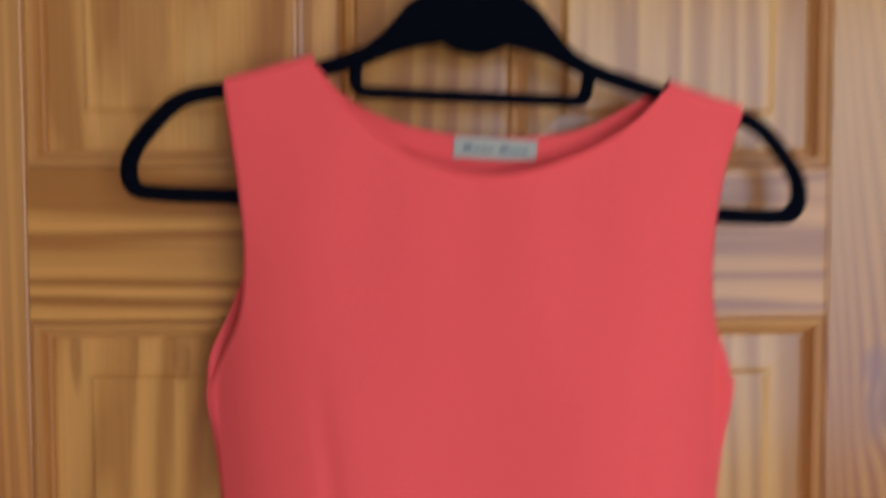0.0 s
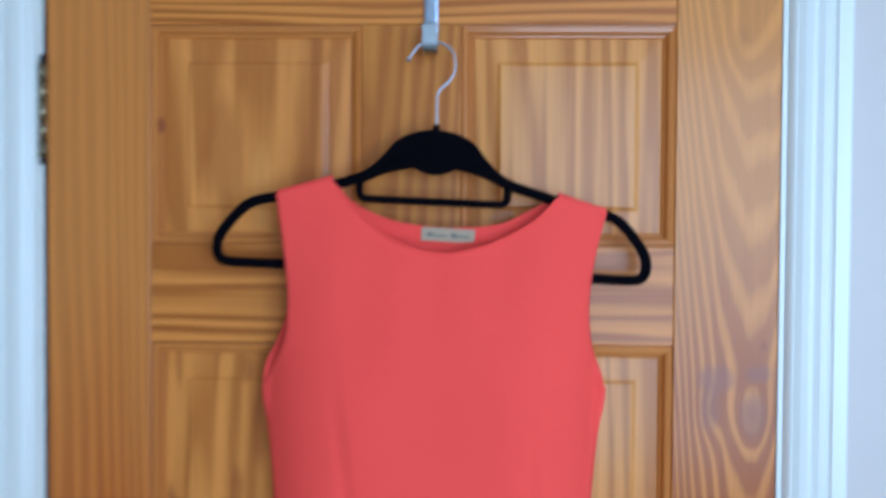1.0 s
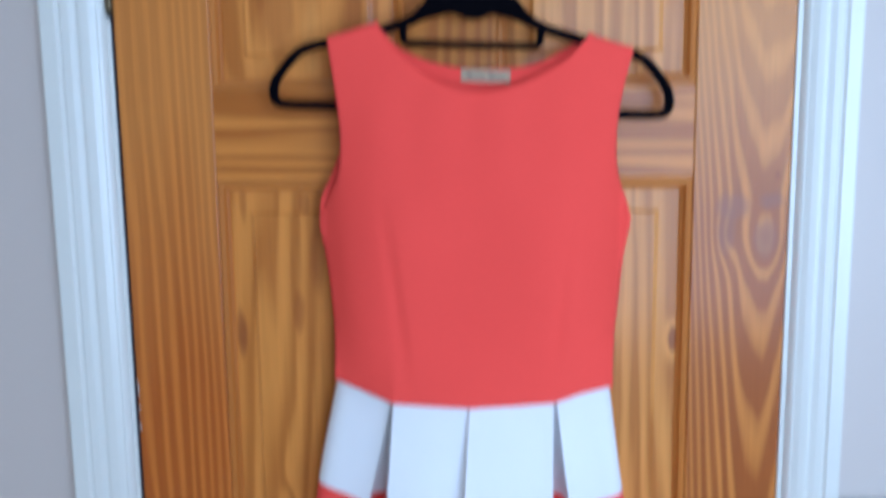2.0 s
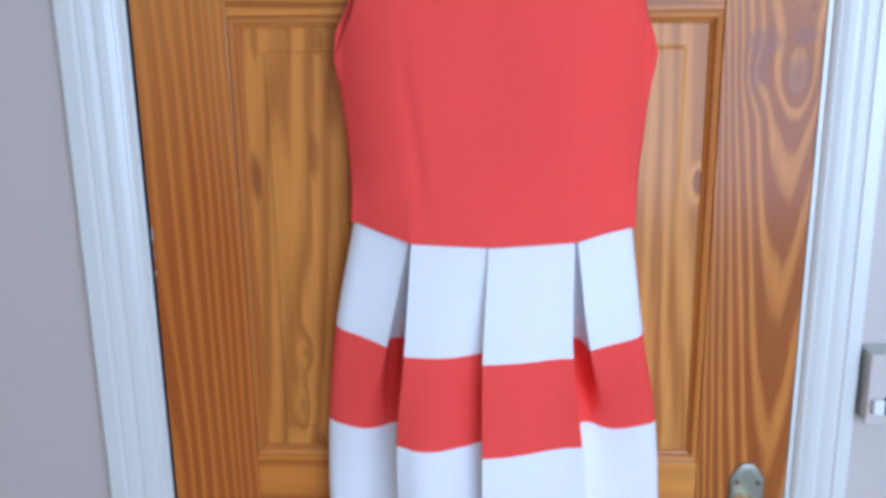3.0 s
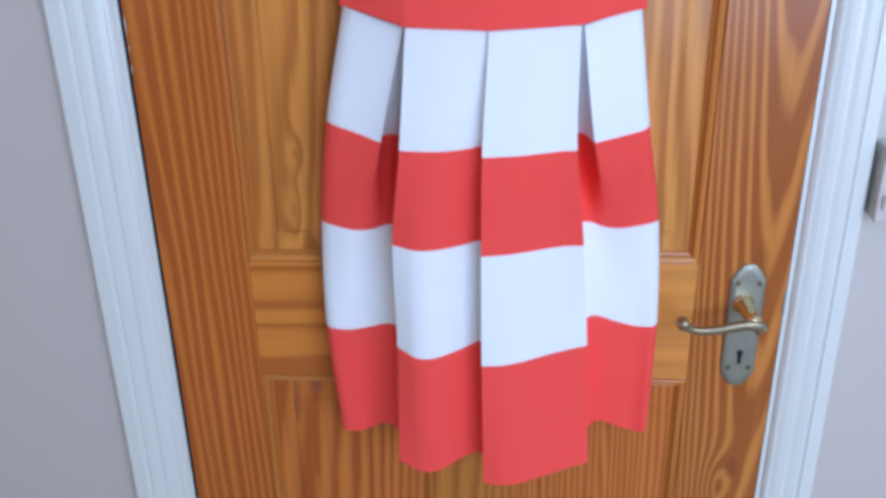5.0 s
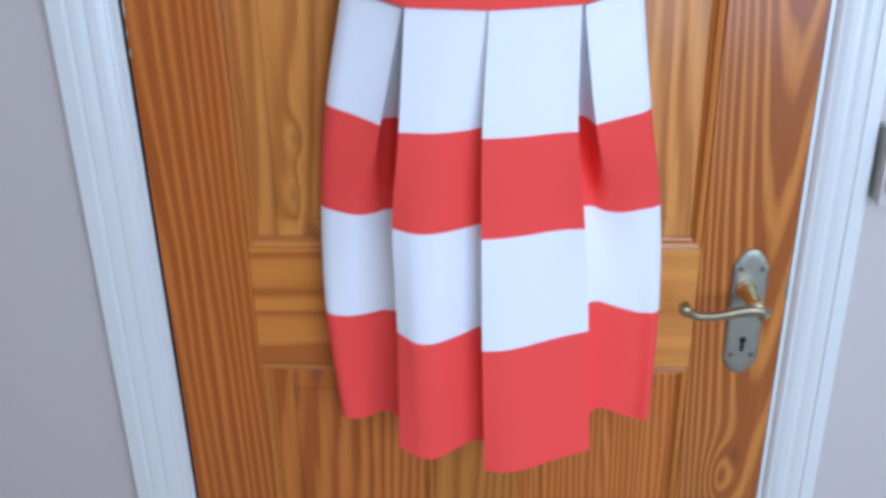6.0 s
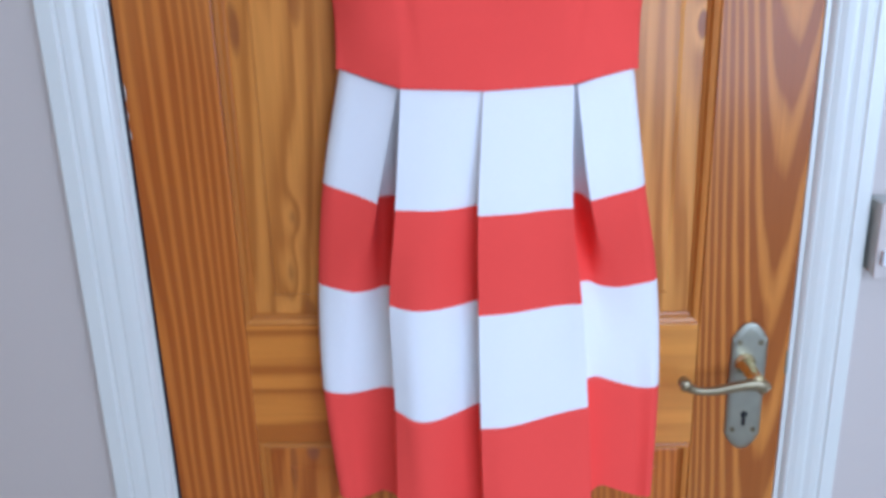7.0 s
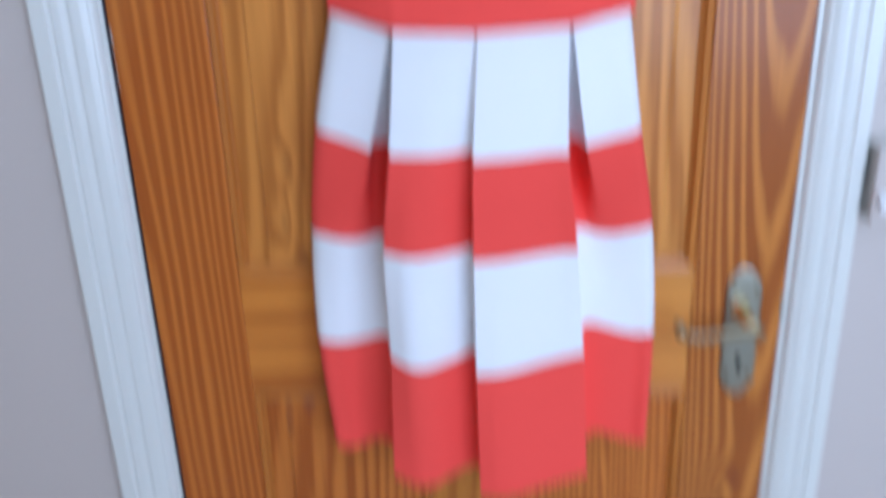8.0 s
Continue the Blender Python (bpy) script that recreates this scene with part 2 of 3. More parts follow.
WHITE = fabric("white_knit", (0.865, 0.84, 0.835), (0.84, 0.81, 0.815))
VELVET = fabric("black_velvet", (0.0022, 0.0018, 0.0035), (0.0015, 0.0012, 0.0022), 0.95, 0.0)
# the strap's blue sky reflection is mixed into this metal's colour
CHROME = metal("sky_tinted_steel", (0.62, 0.76, 0.92), 0.16, 0.03)
WIRE = metal("dull_steel_wire", (0.42, 0.42, 0.45), 0.34, 0.05)
BRASS = metal("worn_brass", (0.37, 0.30, 0.19), 0.36, 0.14)
AGED = metal("aged_dark_brass", (0.26, 0.21, 0.13), 0.45, 0.2)
GOLD = metal("polished_brass", (0.78, 0.64, 0.36), 0.22, 0.06)
DULL = metal("tarnished_brass_plate", (0.42, 0.41, 0.33), 0.44, 0.12)
NICKEL = metal("brushed_nickel", (0.32, 0.33, 0.33), 0.38, 0.06)
BOX_METAL = painted("pale_grey_metal_box", (0.56, 0.57, 0.53), 0.42, 60.0, 0.0002, 0.06)
DARK = painted("dark_hole", (0.01, 0.01, 0.01), 0.9)
PLASTIC = painted("white_plastic", (0.82, 0.82, 0.82), 0.3, 50.0, 0.0001, 0.01)
LABEL = fabric("satin_label", (0.47, 0.345, 0.225), (0.42, 0.31, 0.20), 0.55)
INK = painted("grey_thread", (0.17, 0.145, 0.125), 0.8)
GLASS, _t, _b = nodes_of("window_glass", 0.0)
_b.inputs["Transmission Weight"].default_value = 1.0


# ---- mesh helpers ----
def mesh_of(name, bm, mats, smooth=False):
    bmesh.ops.recalc_face_normals(bm, faces=bm.faces)
    me = bpy.data.meshes.new(name)
    bm.to_mesh(me)
    bm.free()
    for mt in mats if isinstance(mats, (list, tuple)) else (mats,):
        me.materials.append(mt)
    if smooth:
        me.polygons.foreach_set("use_smooth", [True] * len(me.polygons))
    return me


def part(name, bm, mat, parent, label="", smooth=False):
    ob = new(name, mesh_of(name, bm, mat, smooth))
    ob.parent = parent
    ob.matrix_parent_inverse = parent.matrix_world.inverted() if parent.type == "EMPTY" else Matrix()
    if label:
        ob["label"] = label
    return ob


def setting(name, bm, mat, label, category, smooth=False):
    return tagged(new(name, mesh_of(name, bm, mat, smooth)), label, category, kind="structure")


def base(name, place, label, category, kind=""):
    ob = new(name)
    ob.empty_display_size = 0.05
    ob.matrix_world = Matrix.Translation(place)
    bpy.context.view_layer.update()
    return tagged(ob, label, category, kind=kind)


def block(x0, x1, y0, y1, z0, z1, edge=0.0, bm=None, segments=2):
    bm = bm or bmesh.new()
    vs = bmesh.ops.create_cube(bm, size=1.0, matrix=Matrix.LocRotScale(((x0 + x1) / 2, (y0 + y1) / 2, (z0 + z1) / 2), None, (x1 - x0, y1 - y0, z1 - z0)))["verts"]
    if edge:
        es = list({e for v in vs for e in v.link_edges})
        bmesh.ops.bevel(bm, geom=es, offset=edge, segments=segments, affect="EDGES", profile=0.5)
    return bm


def loft(rows, closed=False, bm=None, caps=False):
    """A surface through rows of points, all of one length; closed joins each row's ends."""
    bm = bm or bmesh.new()
    grid = [[bm.verts.new(p) for p in r] for r in rows]
    n = len(rows[0])
    for a, b in zip(grid, grid[1:]):
        for i in range(n if closed else n - 1):
            j = (i + 1) % n
            bm.faces.new((a[i], a[j], b[j], b[i]))
    if caps:
        bm.faces.new(grid[0])
        bm.faces.new(list(reversed(grid[-1])))
    return bm


def spline(ts, vs):
    """A smooth curve through values at ts, with finite-difference slopes."""
    ts, vs = np.array(ts, float), np.array(vs, float)
    d = np.diff(vs, axis=0) / (np.diff(ts).reshape(-1, *([1] * (vs.ndim - 1))))
    s = np.concatenate((d[:1], (d[:-1] + d[1:]) / 2, d[-1:]))

    def at(t):
        t = min(max(t, ts[0]), ts[-1])
        i = min(int(np.searchsorted(ts, t, "right")) - 1, len(ts) - 2)
        h = ts[i + 1] - ts[i]
        k = (t - ts[i]) / h
        return ((2 * k**3 - 3 * k**2 + 1) * vs[i] + (k**3 - 2 * k**2 + k) * h * s[i]
                + (3 * k**2 - 2 * k**3) * vs[i + 1] + (k**3 - k**2) * h * s[i + 1])
    return at


def sweep(path, width, depth, closed=False, sides=10, bm=None, normal=(0, 1, 0), taper=None):
    """A rounded bar along a path: width lies in the plane of the path, depth along the given normal."""
    pts = [Vector(p) for p in path]
    n = len(pts)
    rows = []
    up = Vector(normal)
    for i, p in enumerate(pts):
        a = pts[(i - 1) % n] if closed else pts[max(i - 1, 0)]
        b = pts[(i + 1) % n] if closed else pts[min(i + 1, n - 1)]
        tan = (b - a).normalized()
        side = tan.cross(up).normalized()
        out = side.cross(tan).normalized()
        k = taper[i] if taper else 1.0
        rows.append([])
        for j in range(sides):
            an = 2 * math.pi * (j + 0.5) / sides
            c, s = math.cos(an), math.sin(an)
            c, s = math.copysign(abs(c) ** 0.6, c), math.copysign(abs(s) ** 0.6, s)
            rows[-1].append(p + side * (c * width / 2 * k) + out * (s * depth / 2 * k))
    if closed:
        rows.append(rows[0])
        bm = loft(rows, True, bm)
        bmesh.ops.remove_doubles(bm, verts=bm.verts, dist=1e-6)
        return bm
    return loft(rows, True, bm, caps=True)


def rounded(points, steps=6):
    """Corner-cut a polyline into a smooth one, keeping its ends."""
    pts = [Vector(p) for p in points]
    for _ in range(steps):
        out = [pts[0]]
        for a, b in zip(pts, pts[1:]):
            out += [a * 0.75 + b * 0.25, a * 0.25 + b * 0.75]
        pts = out + [pts[-1]]
    return pts


# ---- the room ----
DW, DH = 0.762, 1.981                    # door leaf
OPEN = (-0.0042, DW + 0.0006, DH + 0.003)   # faces of the lining round the leaf


def wall_with_hole(x0, x1, y0, y1, z0, z1, hx0, hx1, hz0, hz1):
    bm = bmesh.new()
    for a in ((x0, hx0, z0, z1), (hx1, x1, z0, z1), (hx0, hx1, hz1, z1)) + (((hx0, hx1, z0, hz0),) if hz0 > z0 else ()):
        block(a[0], a[1], y0, y1, a[2], a[3], bm=bm)
    return bm


setting("wall_north", wall_with_hole(X0, X1, 0.0, 0.11, 0.0, TOP, OPEN[0] - 0.028, OPEN[1] + 0.028, 0.0, OPEN[2] + 0.028), WALL,
        "smooth lilac-white painted wall round the door", "wall")
setting("wall_south", wall_with_hole(X0, X1, Y0 - 0.12, Y0, 0.0, TOP, *WIN), WALL, "lilac-white painted wall with a window", "wall")
setting("wall_west", block(X0 - 0.1, X0, Y0, 0.0, 0.0, TOP), BOUNCE_CREAM, "unseen cream wall that bounces warm light to the left", "wall")
setting("wall_east", block(X1, X1 + 0.1, Y0, 0.0, 0.0, TOP), WALL, "plain lilac-white painted wall", "wall")
setting("ceiling", block(X0 - 0.1, X1 + 0.1, Y0 - 0.12, 0.11, TOP, TOP + 0.1), CEILING, "plain white painted ceiling", "ceiling")
setting("floor", block(X0 - 0.1, X1 + 0.1, Y0 - 0.12, 0.6, -0.1, 0.0), CARPET, "beige carpeted floor", "floor")

# the dark landing behind the closed door
setting("wall_landing", block(-0.3, 1.1, 0.5, 0.6, 0.0, TOP), WALL, "plain painted wall behind the closed door", "wall")

window = base("window_1", ((WIN[0] + WIN[1]) / 2, Y0, WIN[2]), "white framed window letting in daylight", "window", "structure")
fr = bmesh.new()
wx0, wx1, wz0, wz1 = WIN
for a in ((wx0, wx0 + 0.03, wz0, wz1), (wx1 - 0.03, wx1, wz0, wz1), (wx0 + 0.03, wx1 - 0.03, wz0, wz0 + 0.03), (wx0 + 0.03, wx1 - 0.03, wz1 - 0.03, wz1)):
    block(a[0], a[1], Y0 - 0.11, Y0 - 0.075, a[2], a[3], bm=fr)
part("window_frame", fr, PLASTIC, window)
pane = part("pane", block(wx0 + 0.03, wx1 - 0.03, Y0 - 0.096, Y0 - 0.09, wz0 + 0.03, wz1 - 0.03), GLASS, window)
pane.visible_shadow = False
part("window_sill", block(wx0 - 0.03, wx1 + 0.03, Y0 + 0.002, Y0 + 0.08, wz0 - 0.025, wz0 - 0.003, 0.004), GLOSS_WHITE, window)

# door lining, stops and moulded architraves
frame_thing = base("door_frame", (DW / 2, 0.05, 0.0), "white gloss painted door lining with stops", "door frame", "structure")
for x0, x1 in ((OPEN[0] - 0.028, OPEN[0]), (OPEN[1], OPEN[1] + 0.028)):
    part("jamb", block(x0, x1, -0.0004 if x0 > 0 else 0.0, 0.11, 0.0, OPEN[2], 0.0012), GLOSS_WHITE, frame_thing)
part("head", block(OPEN[0] - 0.028, OPEN[1] + 0.028, 0.0, 0.11, OPEN[2], OPEN[2] + 0.028, 0.0012), GLOSS_WHITE, frame_thing)
# added dark strip: paints the shade inside the hinge-side gap
GAP_SHADE = painted("gap_shade_paint", (0.055, 0.034, 0.046), 0.9, 60.0, 0.0008, 0.2)
part("gap_shade_strip", block(OPEN[0] + 0.0002, OPEN[0] + 0.0010, 0.0008, 0.043, 0.0, OPEN[2] - 0.001), GAP_SHADE, frame_thing, "dark strip standing in for shade inside the hinge gap")
for x0, x1 in ((OPEN[0] + 0.0012, OPEN[0] + 0.012), (OPEN[1] - 0.012, OPEN[1])):
    part("door_stop", block(x0, x1, 0.044, 0.075, 0.0, OPEN[2]), GLOSS_WHITE, frame_thing)

ARCH_W, RIGHT_SCALE = 0.070, 0.85          # the latch-side board is narrowed to fit the camera's view
# profile across an architrave, from the door side outwards: distance, thickness
PROFILE = [(0.0, 0.0), (0.0, 0.0025), (0.0012, 0.0042), (0.0040, 0.0070), (0.0066, 0.0084), (0.0085, 0.0080), (0.0105, 0.0090), (0.0160, 0.0112), (0.0240, 0.0130),
           (0.0270, 0.0132), (0.0285, 0.0124), (0.0305, 0.0128), (0.0370, 0.0150), (0.0450, 0.0164), (0.0475, 0.0156), (0.0495, 0.0162),
           (0.0515, 0.0182), (0.0675, 0.0190), (0.0695, 0.0180), (0.070, 0.0165), (0.070, 0.0)]
ax0, ax1, az1 = OPEN[0] - 0.0045, OPEN[1] + 0.006, OPEN[2] + 0.006


def architrave(side):
    rows = []
    for d, h in PROFILE:
        x = ax0 - d if side < 0 else ax1 + d * RIGHT_SCALE
        rows.append([(x, -h, 0.0), (x, -h, az1 + d)])
    bm = loft(rows)
    return bm


for s in (-1, 1):
    setting("architrave", architrave(s), GLOSS_WHITE, "white gloss moulded door architrave with brushed ridges", "door trim")
setting("architrave", loft([[(ax0 - d, -h, az1 + d), (ax1 + d * RIGHT_SCALE, -h, az1 + d)] for d, h in PROFILE]), GLOSS_WHITE,
        "white gloss moulded architrave over the door", "door trim")
for x0, x1 in ((X0, ax0 - ARCH_W - 0.001), (ax1 + ARCH_W + 0.001, X1)):
    setting("baseboard", block(x0, x1, -0.016, 0.0, 0.0, 0.12, 0.003), GLOSS_WHITE, "white gloss painted skirting board", "baseboard")

# ---- the six-panel pine door ----
door = base("door_1", (0.0, 0.0, 0.0), "closed varnished orange pine six-panel door with brass lever handle", "door", "structure")
SX0, SX1, MX0, MX1 = 0.109, 0.655, 0.331, 0.433
Z_BOT, Z_LOCK0, Z_LOCK1, Z_FR0, Z_FR1, Z_TOP = 0.235, 0.841, 1.003, 1.540, 1.642, 1.871
TH = 0.040
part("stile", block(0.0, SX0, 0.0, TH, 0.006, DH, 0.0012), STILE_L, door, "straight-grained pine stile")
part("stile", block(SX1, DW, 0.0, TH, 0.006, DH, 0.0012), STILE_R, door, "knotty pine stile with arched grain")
for n, z0, z1, mt in (("top_rail", Z_TOP, DH, RAIL_A), ("frieze_rail", Z_FR0, Z_FR1, RAIL_A), ("lock_rail", Z_LOCK0, Z_LOCK1, RAIL_B), ("bottom_rail", 0.006, Z_BOT, RAIL_B)):
    part(n, block(SX0 + 0.0003, SX1 - 0.0003, 0.0004, TH, z0, z1, 0.0008), mt, door)
BAYS = ((Z_FR1, Z_TOP), (Z_LOCK1, Z_FR0), (Z_BOT, Z_LOCK0))
for z0, z1 in BAYS:
    part("muntin", block(MX0, MX1, 0.0006, TH, z0 + 0.0003, z1 - 0.0003, 0.0008), MUNTIN, door)

BEAD_PROFILE = ((0.0, 0.0030), (0.0010, 0.0032), (0.0018, 0.0009), (0.0030, 0.0004), (0.0074, 0.0012), (0.0092, 0.0034), (0.0100, 0.0060), (0.0122, 0.0066), (0.0135, 0.0096))
FIELD_PROFILE = ((0.010, 0.0100), (0.0145, 0.0082), (0.020, 0.0079), (0.0365, 0.0070), (0.0390, 0.0063), (0.0405, 0.0042), (0.0425, 0.0038))


def ringed(x0, x1, z0, z1, profile, fill):
    rows = [[(x0 + d, y, z0 + d), (x1 - d, y, z0 + d), (x1 - d, y, z1 - d), (x0 + d, y, z1 - d)] for d, y in profile]
    bm = loft(rows, closed=True)
    if fill:
        bm.faces.new([v for v in bm.verts][-4:])
    return bm


def mitred(x0, x1, z0, z1, side):
    """One of the four mouldings round a panel, mitred at its ends."""
    rows = []
    for d, y in BEAD_PROFILE:
        c = [(x0 + d, y, z0 + d), (x1 - d, y, z0 + d), (x1 - d, y, z1 - d), (x0 + d, y, z1 - d)]
        rows.append([c[side], c[(side + 1) % 4]])
    return loft(rows)


for z0, z1 in BAYS:
    low = z1 == Z_LOCK0
    for x0, x1, mt in ((SX0, MX0, PANEL_LOW_A if low else PANEL_ML if z0 == Z_LOCK1 else PANEL_UL), (MX1, SX1, PANEL_LOW_B if low else PANEL_B)):
        p = part("panel", ringed(x0, x1, z0, z1, FIELD_PROFILE, True), mt, door, "raised and fielded pine panel")
        for k in range(4):
            part("moulding", mitred(x0, x1, z0, z1, k), BEAD_X if k % 2 == 0 else BEAD, p)


def cylinder(p, q, r, sides=16, bm=None, r2=None):
    bm = bm or bmesh.new()
    p, q = Vector(p), Vector(q)
    m = Matrix.Translation((p + q) / 2) @ (q - p).to_track_quat("Z", "Y").to_matrix().to_4x4()
    bmesh.ops.create_cone(bm, cap_ends=True, segments=sides, radius1=r, radius2=r if r2 is None else r2, depth=(q - p).length, matrix=m)
    return bm


# hinge: worn knuckles in the gap, with thin leaves
hinge = part("hinge", block(-0.0120, -0.003, -0.0016, 0.002, 1.731, 1.830), AGED, door, "dull brass butt hinge")
for z0, z1, r, mt in ((1.731, 1.7495, 0.0042, AGED), (1.7505, 1.7695, 0.0040, BRASS), (1.7705, 1.7895, 0.0042, BRASS), (1.7905, 1.8105, 0.0040, BRASS), (1.8115, 1.830, 0.0042, AGED)):
    part("knuckle", cylinder((-0.0030, -0.003, z0), (-0.0030, -0.003, z1), r), mt, hinge, smooth=True)
part("pin", cylinder((-0.0030, -0.003, 1.724), (-0.0030, -0.003, 1.838), 0.0028), DARK, hinge)


# lever handle on a shaped backplate
HX = 0.7155


def plate_outline(k):
    """Long plate with clipped shoulders, small ears and gently arched ends, drawn in by k metres."""
    half, ear, hh = 0.0210 - k, 0.0152 - k * 0.8, 0.0845 - k
    quarter = [(half, 0.0), (half, hh - 0.0215), (half - 0.0008, hh - 0.0190), (half - 0.0022, hh - 0.0175), (ear + 0.0005, hh - 0.0110), (ear - 0.0035, hh - 0.0062),
               (ear - 0.0062, hh - 0.0030), (ear - 0.0100, hh - 0.0008), (0.0, hh)]
    pts = quarter + [(-x, z) for x, z in reversed(quarter[:-1])]
    pts += [(x, -z) for x, z in reversed(pts[1:-1])]
    return [(HX + x, 0.9205 + z) for x, z in pts]


rows = [[(x, y, z) for x, z in plate_outline(k)] for k, y in ((0.0, 0.0002), (0.0, -0.0022), (0.0006, -0.0032), (0.0016, -0.0036), (0.0026, -0.0042), (0.0060, -0.0048))]
bm = loft(rows, True)
bm.faces.new([v for v in bm.verts][-len(rows[0]):])
handle = part("door_handle", bm, DULL, door, "tarnished brass lever handle on a long backplate")
boss = loft([[(HX - 0.0045 + 0.10 * (-0.004 - y) + r * math.cos(a), y, 0.954 + 0.12 * (y + 0.004) + r * math.sin(a)) for a in [2 * math.pi * i / 24 for i in range(24)]]
             for r, y in ((0.0125, -0.0045), (0.0122, -0.0068), (0.0100, -0.0085), (0.0094, -0.012), (0.0090, -0.020), (0.0084, -0.030), (0.0088, -0.037), (0.0094, -0.044), (0.0070, -0.050))], True, caps=True)
part("boss", boss, GOLD, handle, "polished brass boss", smooth=True)
lev = rounded([(HX + 0.0085, -0.046, 0.9415), (HX + 0.0040, -0.047, 0.9465), (HX - 0.006, -0.048, 0.9480), (HX - 0.022, -0.048, 0.9455), (HX - 0.040, -0.048, 0.9410), (HX - 0.056, -0.048, 0.9385),
               (HX - 0.070, -0.048, 0.9395), (HX - 0.080, -0.048, 0.9445), (HX - 0.0845, -0.048, 0.9500)], 3)
tap = [1.25 - 0.60 * min(1.0, i / (len(lev) * 0.62)) + 0.45 * max(0.0, i / len(lev) - 0.72) * 3.5 for i in range(len(lev))]
part("lever", sweep(lev, 0.0135, 0.0115, taper=tap, sides=12), BRASS, handle, "scrolled brass lever", smooth=True)
part("lever_scroll", loft([[(HX - 0.0835 + r * math.cos(a), y, 0.9490 + r * math.sin(a)) for a in [2 * math.pi * i / 18 for i in range(18)]]
                           for r, y in ((0.0050, -0.0565), (0.0066, -0.0552), (0.0070, -0.0520), (0.0070, -0.0430), (0.0060, -0.0405))], True, caps=True), BRASS, handle, smooth=True)
hole = cylinder((HX, -0.0053, 0.8845), (HX, -0.0046, 0.8845), 0.0043, 16)
block(HX - 0.0024, HX + 0.0024, -0.0053, -0.0046, 0.869, 0.884, bm=hole)
part("keyhole", hole, DARK, handle)
for dx in (-0.0125, 0.0125):
    for z in (0.8635, 0.9805):
        part("screw", cylinder((HX + dx, -0.0056, z), (HX + dx, -0.0040, z), 0.0032, 12, r2=0.0036), AGED, handle)
part("latch_plate", block(DW - 0.002, DW + 0.0012, -0.0012, 0.022, 0.937, 0.968, 0.0005), DULL, door, "small worn brass latch plate")

# surface switch box on the wall beside the door
sw = base("light_switch", (0.879, 0.0, 1.075), "metal surface light switch with white toggle on the wall", "light switch")
part("box", block(0.8335, 0.9185, -0.034, 0.0, 1.075, 1.160, 0.002), BOX_METAL, sw, "dull metal back box")
part("plate", block(0.8325, 0.9195, -0.0385, -0.0345, 1.074, 1.161, 0.0015), WALL, sw, "pale lilac-grey front plate")
part("toggle", block(0.8375, 0.8500, -0.047, -0.038, 1.091, 1.108, 0.002), PLASTIC, sw, "white plastic toggle")
part("toggle_slot", block(0.8512, 0.8560, -0.0392, -0.0380, 1.089, 1.110), DARK, sw)

# scuffs of white paint on the hinge edge of the door
for z0, z1, w in ((1.279, 1.300, 0.0014), (1.258, 1.270, 0.0008), (1.236, 1.247, 0.0012)):
    sc = loft([[(0.0008, -0.0004, z0), (0.0008 + w * 0.3, -0.0004, z0 + 0.001)], [(0.0008, -0.0004, (z0 + z1) / 2), (0.0008 + w, -0.0004, (z0 + z1) / 2)],
               [(0.0008, -0.0004, z1), (0.0008 + w * 0.4, -0.0004, z1 - 0.001)]])
    part("paint_scuff", sc, GLOSS_WHITE, door, "white paint scuff")

# ---- over-door hook ----
hk = base("over_door_hook", (0.402, 0.0, 1.981), "polished steel strap hook over the top of the door", "hook")
strap = [(0.402, 0.020, 1.9835), (0.402, 0.004, 1.9835), (0.402, -0.0022, 1.9815), (0.402, -0.0026, 1.965)]
strap = rounded(strap, 2) + [Vector((0.402, -0.0026, z)) for z in (1.93, 1.89, 1.862)]
part("strap", sweep(strap, 0.0145, 0.0018, normal=(0, 0.6, 0.8), sides=8), CHROME, hk)
J = rounded([(0.402, -0.0026, 1.864), (0.402, -0.0026, 1.8405), (0.402, -0.030, 1.8345), (0.402, -0.0400, 1.840), (0.402, -0.0415, 1.862)], 3)
part("hook_end",
     loft([[(0.402 - 0.0072, p.y, p.z), (0.402 + 0.0072, p.y, p.z), (0.402 + 0.0072, p.y + 0.0012, p.z + 0.0016), (0.402 - 0.0072, p.y + 0.0012, p.z + 0.0016)] for p in J], True, caps=True),
     NICKEL, hk)

# ---- velvet hanger ----
hanger = base("clothes_hanger", (0.409, -0.035, 1.62), "slim black velvet clothes hanger with a steel hook", "clothes hanger")
HY = -0.034
TILT = Matrix.Translation((0.409, HY, 1.759)) @ pose(0, 0, 0, 0, 2.3, 0)


def hang(points):
    return [TILT @ Vector((x, 0, z)) for x, z in points]


arms = [(0.0, -0.030), (0.050, -0.040), (0.072, -0.052), (0.105, -0.0610), (0.150, -0.0735), (0.182, -0.0790), (0.199, -0.095), (0.2165, -0.119), (0.2145, -0.140), (0.196, -0.1422), (0.15, -0.1415), (0.0, -0.1415)]
half = rounded([(x, 0, z) for x, z in arms], 3)
loop = [(p.x, p.z) for p in half] + [(-p.x, p.z) for p in reversed(half[1:-1])]
part("body", sweep(hang(loop), 0.0105, 0.0065, True), VELVET, hanger, smooth=True)
top_arc = rounded([(-0.086, 0, -0.0500), (-0.068, 0, -0.0440), (-0.053, 0, -0.0300), (-0.036, 0, -0.0080), (0.0, 0, 0.0015), (0.036, 0, -0.0080), (0.053, 0, -0.0300), (0.068, 0, -0.0440), (0.086, 0, -0.0510)], 3)
